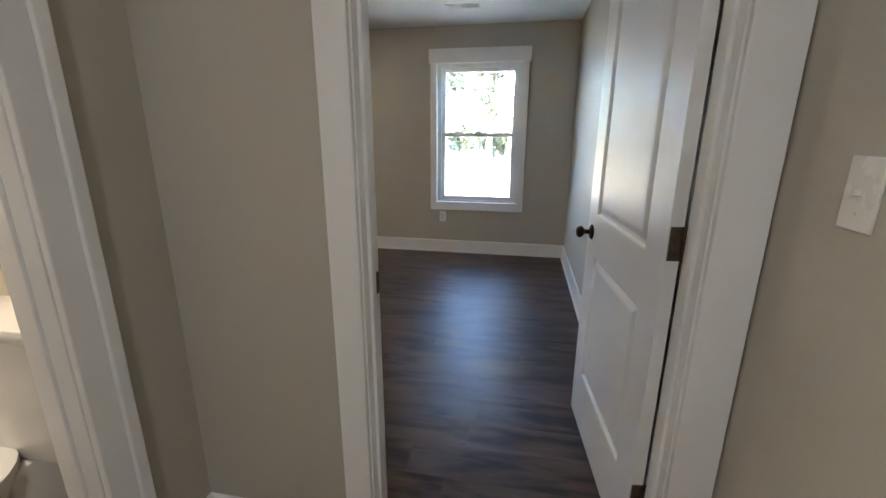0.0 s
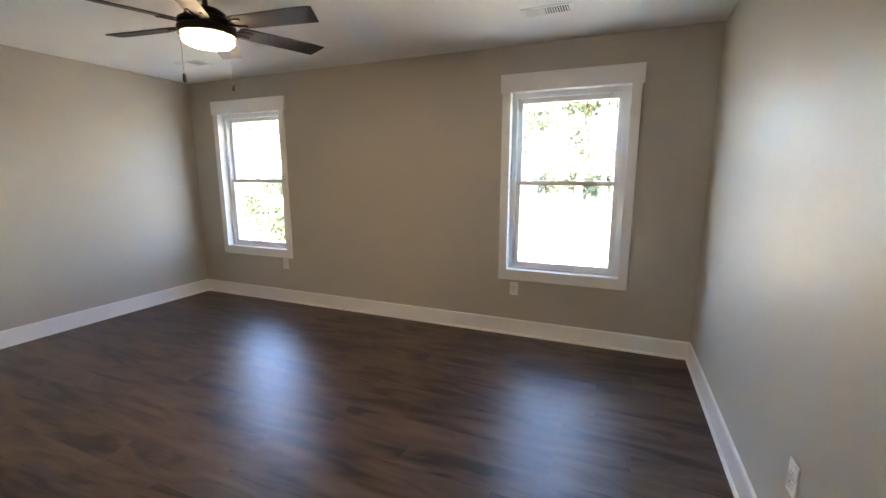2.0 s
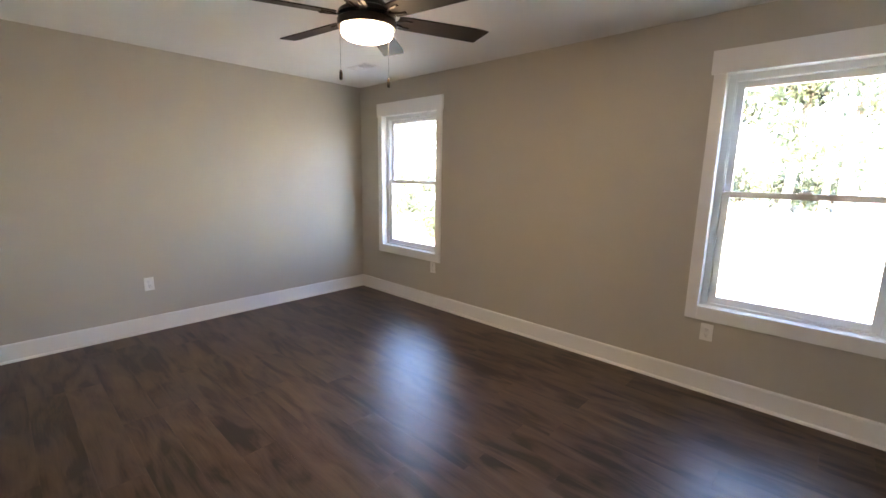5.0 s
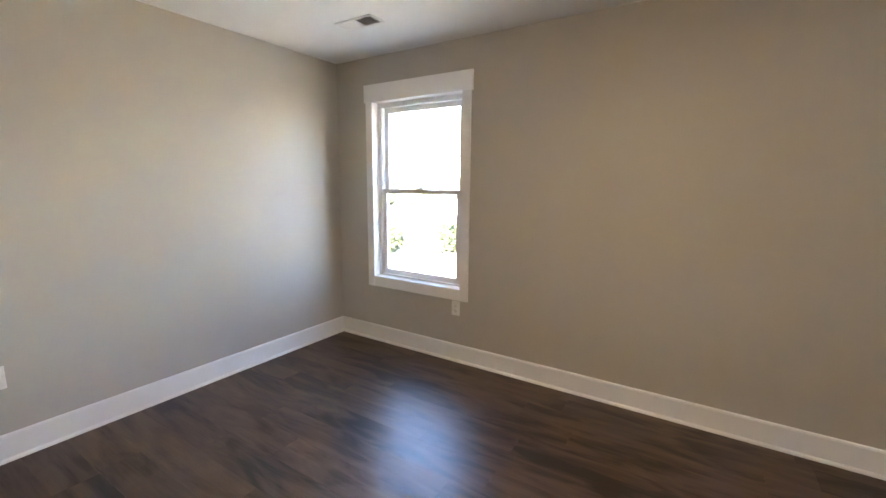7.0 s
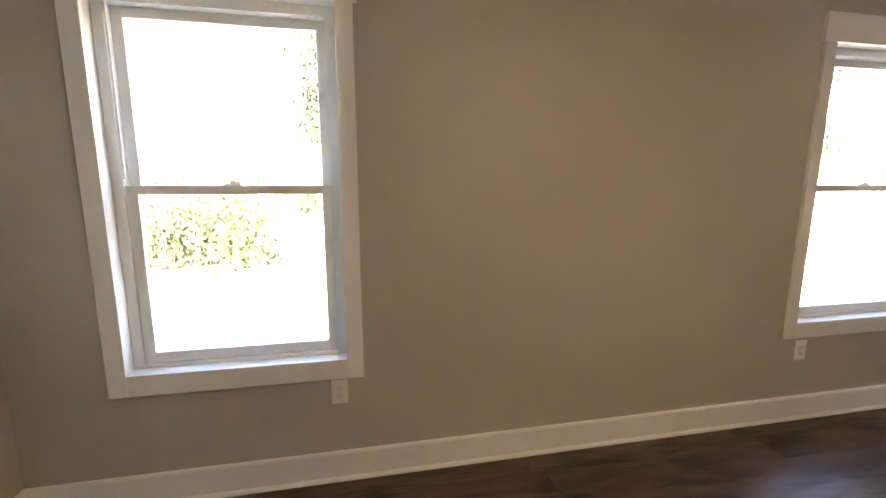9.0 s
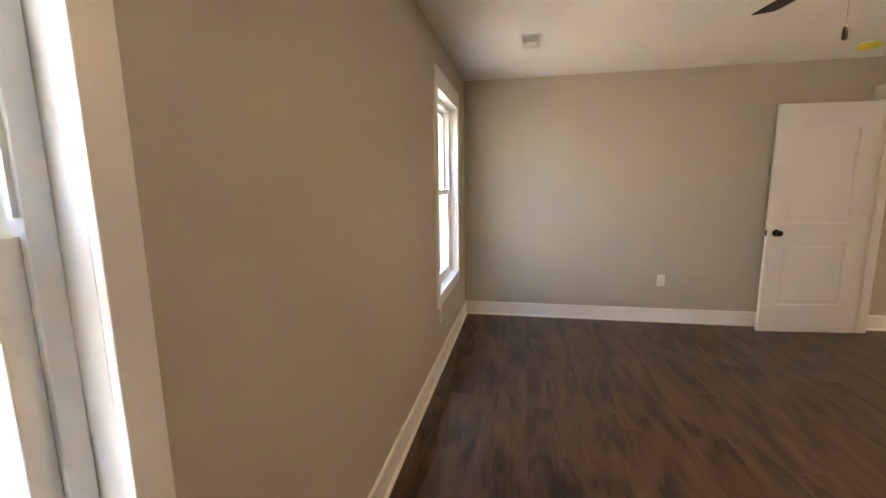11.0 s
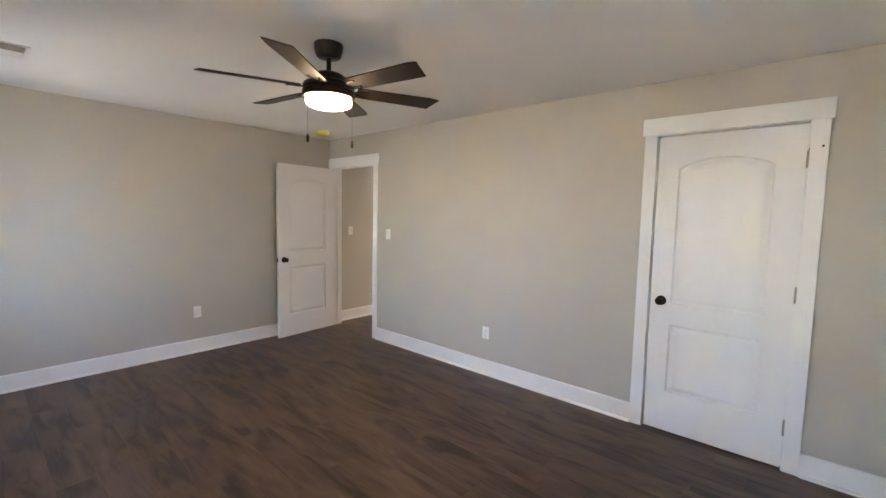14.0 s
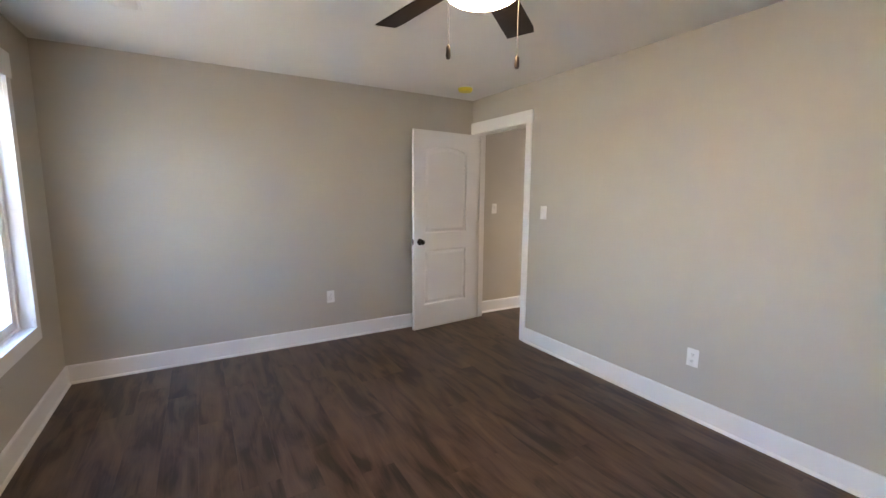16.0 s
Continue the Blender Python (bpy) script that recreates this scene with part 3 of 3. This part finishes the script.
part("motor_housing", lathe(bmesh.new(), [(0, 0.088), (0.045, 0.088), (0.075, 0.078), (0.098, 0.060), (0.108, 0.035), (0.135, 0.022), (0.140, 0.014), (0.140, 0.004), (0, 0.004)], 48), M_MOTOR, fan, smooth=True)
part("light_ring", lathe(bmesh.new(), [(0, -0.012), (0.138, -0.012), (0.143, -0.018), (0.143, -0.046), (0.139, -0.052), (0, -0.052)], 48), M_MOTOR, fan, smooth=True)
part("light_shade", lathe(bmesh.new(), [(0.123, -0.0525), (0.125, -0.072), (0.120, -0.086), (0.104, -0.095), (0.07, -0.100), (0, -0.102)], 48), M_LAMP, fan, "glowing frosted glass shade", smooth=True)
for k in range(6):
    turn = pose(0, 0, 0, 0, 0, 7.5 + 60 * k)
    bm = bmesh.new()
    out = [(0.155, -0.050), (0.20, -0.056), (0.60, -0.066), (0.655, -0.058), (0.625, 0.066), (0.20, 0.056), (0.155, 0.050)]
    lo = [bm.verts.new((x, y, -0.003)) for x, y in out]
    hi = [bm.verts.new((x, y, 0.003)) for x, y in out]
    bm.faces.new(lo)
    bm.faces.new(hi)
    for i in range(len(out)):
        j = (i + 1) % len(out)
        bm.faces.new([lo[i], lo[j], hi[j], hi[i]])
    bmesh.ops.bevel(bm, geom=[e for e in bm.edges if abs(e.verts[0].co.z - e.verts[1].co.z) < 1e-6], offset=0.0012, segments=1, affect="EDGES")
    blade = part("blade", bm, M_BLADE, fan, "dark wooden fan blade")
    blade.matrix_local = turn @ pose(0, 0, 0.002, -12, 0, 0)
    bm = bmesh.new()
    box(bm, 0.115, 0.150, -0.014, 0.014, -0.010, -0.003, 0.002)
    for s in (-1, 1):
        vs = [(0.145, s * 0.004), (0.145, s * 0.014), (0.19, s * 0.036), (0.225, s * 0.036), (0.225, s * 0.024), (0.195, s * 0.024)]
        lo = [bm.verts.new((x, y, -0.010)) for x, y in vs]
        hi = [bm.verts.new((x, y, -0.0035)) for x, y in vs]
        bm.faces.new(lo)
        bm.faces.new(hi)
        for i in range(len(vs)):
            j = (i + 1) % len(vs)
            bm.faces.new([lo[i], lo[j], hi[j], hi[i]])
        lathe(bm, [(0, -0.013), (0.004, -0.012), (0.005, -0.0095)], 8, Matrix.Translation((0.215, s * 0.030, 0)))
    arm = part("blade_arm", bm, M_MOTOR, fan, "bronze blade bracket")
    arm.matrix_local = turn @ pose(0, 0, 0.002, -12, 0, 0)
for (cx, cy), cl in (((0.012, 0.125), 0.217), ((-0.024, -0.141), 0.217)):
    bm = bmesh.new()
    lathe(bm, [(0, -0.045), (0.0008, -0.045), (0.0008, -0.045 - cl), (0, -0.045 - cl)], 8, Matrix.Translation((cx, cy, 0)))
    chain = part("pull_chain", bm, M_CHAIN, fan, "thin beaded pull chain")
    bm = bmesh.new()
    z = -0.045 - cl
    lathe(bm, [(0, z), (0.003, z), (0.0075, z - 0.008), (0.0085, z - 0.036), (0.006, z - 0.045), (0, z - 0.046)], 14, Matrix.Translation((cx, cy, 0)))
    part("pull_fob", bm, M_MOTOR, chain, "dark wooden pull fob", smooth=True)


# ---- outdoors ----
GZ = -0.5
bm = bmesh.new()
rows = []
for r in (0, 4, 7, 10, 14, 18, 24, 32, 60, 150, 600, 2500):
    ring = []
    for i in range(48):
        a = 2 * math.pi * i / 48
        x, y = -2.6 + r * math.cos(a), 2 + r * math.sin(a)
        bank = max(0.0, min(1.0, (y - 10) / 14)) * 1.6 * (1 if r < 200 else 0)
        ring.append(bm.verts.new((x, y, GZ + bank + (0.12 * noise.noise(Vector((x * 0.3, y * 0.3, 0))) if 8 < r < 60 else 0))))
    rows.append(ring)
for a, b in zip(rows, rows[1:]):
    for i in range(48):
        j = (i + 1) % 48
        if a is rows[0]:
            continue
        bm.faces.new([a[i], a[j], b[j], b[i]])
bm.faces.new(rows[1])
for v in rows[0]:
    bm.verts.remove(v)
setting("ground", bm, M_EARTH, "pale dry bare earth rising to a bank", "ground")
# the house round the room: outer skin, foundation and roof
setting("foundation", boxed(W - 0.17, 0.17, -5, OUT, GZ - 0.3, -0.05), M_SIDING, "concrete block foundation of the house", "foundation")
# roof is never in view; its eave is set for the shadow on the ground
bm = bmesh.new()
sec = [(OUT + 0.2, 2.62), (OUT + 0.2, 2.72), (-1.2, 5.0), (-6.1, 2.72), (-6.1, 2.62), (-1.2, 4.88)]
ends = [[bm.verts.new((x, y, z)) for y, z in sec] for x in (W - 2.5, 3.0)]
for i in range(6):
    j = (i + 1) % 6
    bm.faces.new([ends[0][i], ends[0][j], ends[1][j], ends[1][i]])
for e in ends:
    bm.faces.new(e)
setting("roof", bm, M_ROOF, "unseen grey shingle gable roof of the house, added to cast its shadow", "roof")
setting("soffit", boxed(W - 2.5, 3.0, OUT, OUT + 0.2, 2.58, 2.615), M_TRIM, "white soffit under the eave", "roof")


def leaf_cloud(rng, centres, per, spread, size):
    """Many small leaves scattered round the given centres."""
    vs, fs = [], []
    for c in centres:
        for _ in range(per):
            o = Vector((rng.gauss(0, 1), rng.gauss(0, 1), rng.gauss(0, 0.75))) * spread
            q = Euler((rng.uniform(0, 6.3), rng.uniform(0, 6.3), rng.uniform(0, 6.3))).to_matrix()
            s = size * rng.uniform(0.6, 1.4)
            k = len(vs)
            vs += [tuple(c + o + q @ Vector(p)) for p in ((-s, 0, 0), (0, -s * 0.45, s * 0.1), (s, 0, 0), (0, s * 0.45, s * 0.1))]
            fs.append((k, k + 1, k + 2, k + 3))
    return vs, fs


def limb(bm, p, q, r0, r1, seg=7):
    d = (q - p)
    rot = d.to_track_quat("Z", "Y").to_matrix().to_4x4()
    lathe(bm, [(r0, 0), (r0 * 0.6 + r1 * 0.4, d.length * 0.5), (r1, d.length)], seg, Matrix.Translation(p) @ rot)


def tree(seed, x, y, h, lush, label):
    rng = random.Random(seed)
    z = GZ + max(0.0, min(1.0, (y - 10) / 14)) * 1.6 - 0.15
    t = thing("tree", label, "tree", pose(x, y, z), group="trees behind the house")
    bm = bmesh.new()
    pts = [Vector((0, 0, 0))]
    for i in range(1, 6):
        pts.append(pts[-1] + Vector((rng.uniform(-0.15, 0.15), rng.uniform(-0.15, 0.15), h / 5)))
    r = 0.028 * h / 2
    for i in range(5):
        limb(bm, pts[i], pts[i + 1], r * (1 - i / 5.5), r * (1 - (i + 1) / 5.5), 9)
    tips = []
    for i in range(int(9 * lush) + 5):
        k = rng.uniform(0.28, 0.98)
        b = pts[int(k * 4.99)].lerp(pts[int(k * 4.99) + 1], (k * 4.99) % 1)
        a = rng.uniform(0, 6.28)
        L = h * rng.uniform(0.12, 0.26) * (1.2 - 0.6 * k)
        e = b + Vector((math.cos(a) * L, math.sin(a) * L, L * rng.uniform(0.1, 0.7)))
        limb(bm, b, e, r * 0.3 * (1.1 - k), 0.008, 6)
        tips += [e, b.lerp(e, 0.65)]
        for _ in range(2):
            e2 = e + Vector((rng.uniform(-1, 1), rng.uniform(-1, 1), rng.uniform(-0.2, 0.8))) * L * 0.4
            limb(bm, b.lerp(e, 0.6), e2, 0.014, 0.005, 5)
            tips.append(e2)
    part("trunk", bm, M_BARK, t, smooth=True)
    vs, fs = leaf_cloud(rng, tips, int(44 * lush) + 12, 0.042 * h, 0.095)
    me = bpy.data.meshes.new("crown")
    me.from_pydata(vs, [], fs)
    me.materials.append(M_LEAF)
    c = new("crown", me)
    c.parent = t
    return t


rng = random.Random(5)
for i in range(26):
    x = -7.6 + i * 1.05 + rng.uniform(-0.7, 0.7)
    tree(100 + i, x, rng.uniform(15, 25), rng.uniform(6.0, 10.5), rng.uniform(0.6, 1.2), "slender leafy tree on the earth bank")
for i in range(8):
    x = -30 + i * 2.0 + rng.uniform(-0.8, 0.8)
    tree(150 + i, x, rng.uniform(14, 22), rng.uniform(5.0, 9.0), rng.uniform(0.3, 0.8), "slender leafy tree on the earth bank")


def shrub(seed, x, y, s):
    rng = random.Random(seed)
    z = GZ + max(0.0, min(1.0, (y - 10) / 14)) * 1.6 - 0.05
    t = thing("shrub", "low leafy green shrub at the edge of the woods", "shrub", pose(x, y, z), group="shrubs at the wood's edge")
    bm = bmesh.new()
    tips = []
    for i in range(9):
        a = rng.uniform(0, 6.28)
        e = Vector((math.cos(a) * s * rng.uniform(0.2, 0.8), math.sin(a) * s * rng.uniform(0.2, 0.8), s * rng.uniform(0.5, 1.3)))
        limb(bm, Vector((0, 0, 0)), e, 0.02, 0.006, 5)
        tips += [e, e * 0.65]
    part("stems", bm, M_BARK, t)
    vs, fs = leaf_cloud(rng, tips, 110, 0.32 * s, 0.06)
    me = bpy.data.meshes.new("leaves")
    me.from_pydata(vs, [], fs)
    me.materials.append(M_LEAF)
    c = new("leaves", me)
    c.parent = t


for i in range(26):
    shrub(300 + i, -28 + i * 1.6 + rng.uniform(-0.7, 0.7), rng.uniform(12.5, 20), rng.uniform(0.5, 1.3))
for i, (x, y, k) in enumerate(((-6.1, 10.4, 0.95), (-6.9, 11.2, 1.05), (-7.5, 10.9, 0.9), (-8.3, 10.6, 0.6), (-6.4, 12.0, 1.1),
                               (-9.6, 9.8, 0.6), (-10.8, 10.6, 0.8), (-12.2, 9.6, 0.7), (-13.0, 11.5, 0.9))):
    shrub(340 + i, x, y, k)

# fallen twigs on the bare ground
bm = bmesh.new()
for _ in range(170):
    x, y = rng.uniform(-14, 8), rng.uniform(7.4, 14)
    z = GZ + max(0.0, min(1.0, (y - 10) / 14)) * 1.6 + rng.uniform(0.0, 0.06)
    a, L = rng.uniform(0, 6.28), rng.uniform(0.15, 0.7)
    limb(bm, Vector((x, y, z)), Vector((x + L * math.cos(a), y + L * math.sin(a), z + rng.uniform(0, 0.25) * L)), rng.uniform(0.008, 0.022), 0.004, 5)
tagged(part("fallen_twigs", bm, M_BARK), "dry brown fallen twigs lying on bare earth", "twigs", kind="stuff")

# brush and far woods
vs, fs = leaf_cloud(rng, [Vector((rng.uniform(-30, 25), rng.uniform(13, 24), 0)) for _ in range(150)], 20, 0.55, 0.12)
vs = [(x, y, GZ + max(0.0, min(1.0, (y - 10) / 14)) * 1.6 + abs(z) * 0.8) for x, y, z in vs]
me = bpy.data.meshes.new("dry_brush")
me.from_pydata(vs, [], fs)
me.materials.append(M_DRY)
tagged(new("dry_brush", me), "dry pale brush scattered over the bank", "brush", kind="stuff")
vs, fs = leaf_cloud(rng, [Vector((rng.uniform(-70, 70), rng.uniform(30, 48), rng.uniform(0.3, 5))) for _ in range(420)], 42, 1.3, 0.28)
me = bpy.data.meshes.new("far_woods")
me.from_pydata(vs, [], fs)
me.materials.append(M_LEAF)
tagged(new("far_woods", me), "far green woods behind the bank", "woods", kind="stuff")


# ---- floor planks ----
floor = setting("floor", boxed(W, 0.0, HY, N, -0.05, -0.006), M_SUB, "dark brown wood-look vinyl plank floor", "floor")
hall_floor = setting("hall_floor", boxed(HX0 - 0.115, HX1, -3.2, HY, -0.05, -0.006), M_SUB, "dark brown vinyl plank hallway floor", "floor")
PW, PL, GAP = 0.178, 1.22, 0.0002
plank_meshes = {}


def plank(parent, x0, x1, y0, y1):
    key = (round(x1 - x0, 3), round(y1 - y0, 3))
    if key not in plank_meshes:
        L, B = key[0] - GAP, key[1] - GAP
        bm = bmesh.new()
        e = 0.0002
        lo = [bm.verts.new(p) for p in ((0, 0, -0.006), (L, 0, -0.006), (L, B, -0.006), (0, B, -0.006))]
        mi = [bm.verts.new(p) for p in ((0, 0, -0.0003), (L, 0, -0.0003), (L, B, -0.0003), (0, B, -0.0003))]
        hi = [bm.verts.new(p) for p in ((e, e, 0), (L - e, e, 0), (L - e, B - e, 0), (e, B - e, 0))]
        bm.faces.new(hi)
        for a, b in ((lo, mi), (mi, hi)):
            for i in range(4):
                j = (i + 1) % 4
                bm.faces.new([a[i], a[j], b[j], b[i]])
        plank_meshes[key] = mesh_of("plank", bm, M_PLANK)
    ob = new("plank", plank_meshes[key])
    ob.parent = parent
    ob.location = (x0, y0, 0)


def lay(parent, x0, x1, y0, y1, seed):
    rng = random.Random(seed)
    y = y0
    while y < y1 - 0.01:
        ye = min(y + PW, y1)
        x = x0
        first = rng.uniform(0.25, PL)
        while x < x1 - 0.005:
            xe = min(x + (first if x == x0 else PL), x1)
            plank(parent, x, xe, y, ye)
            x = xe
        y = ye


lay(floor, W, 0.0, HY, N, 3)
lay(hall_floor, HX0 - 0.11, HX1, -3.2, HY, 4)
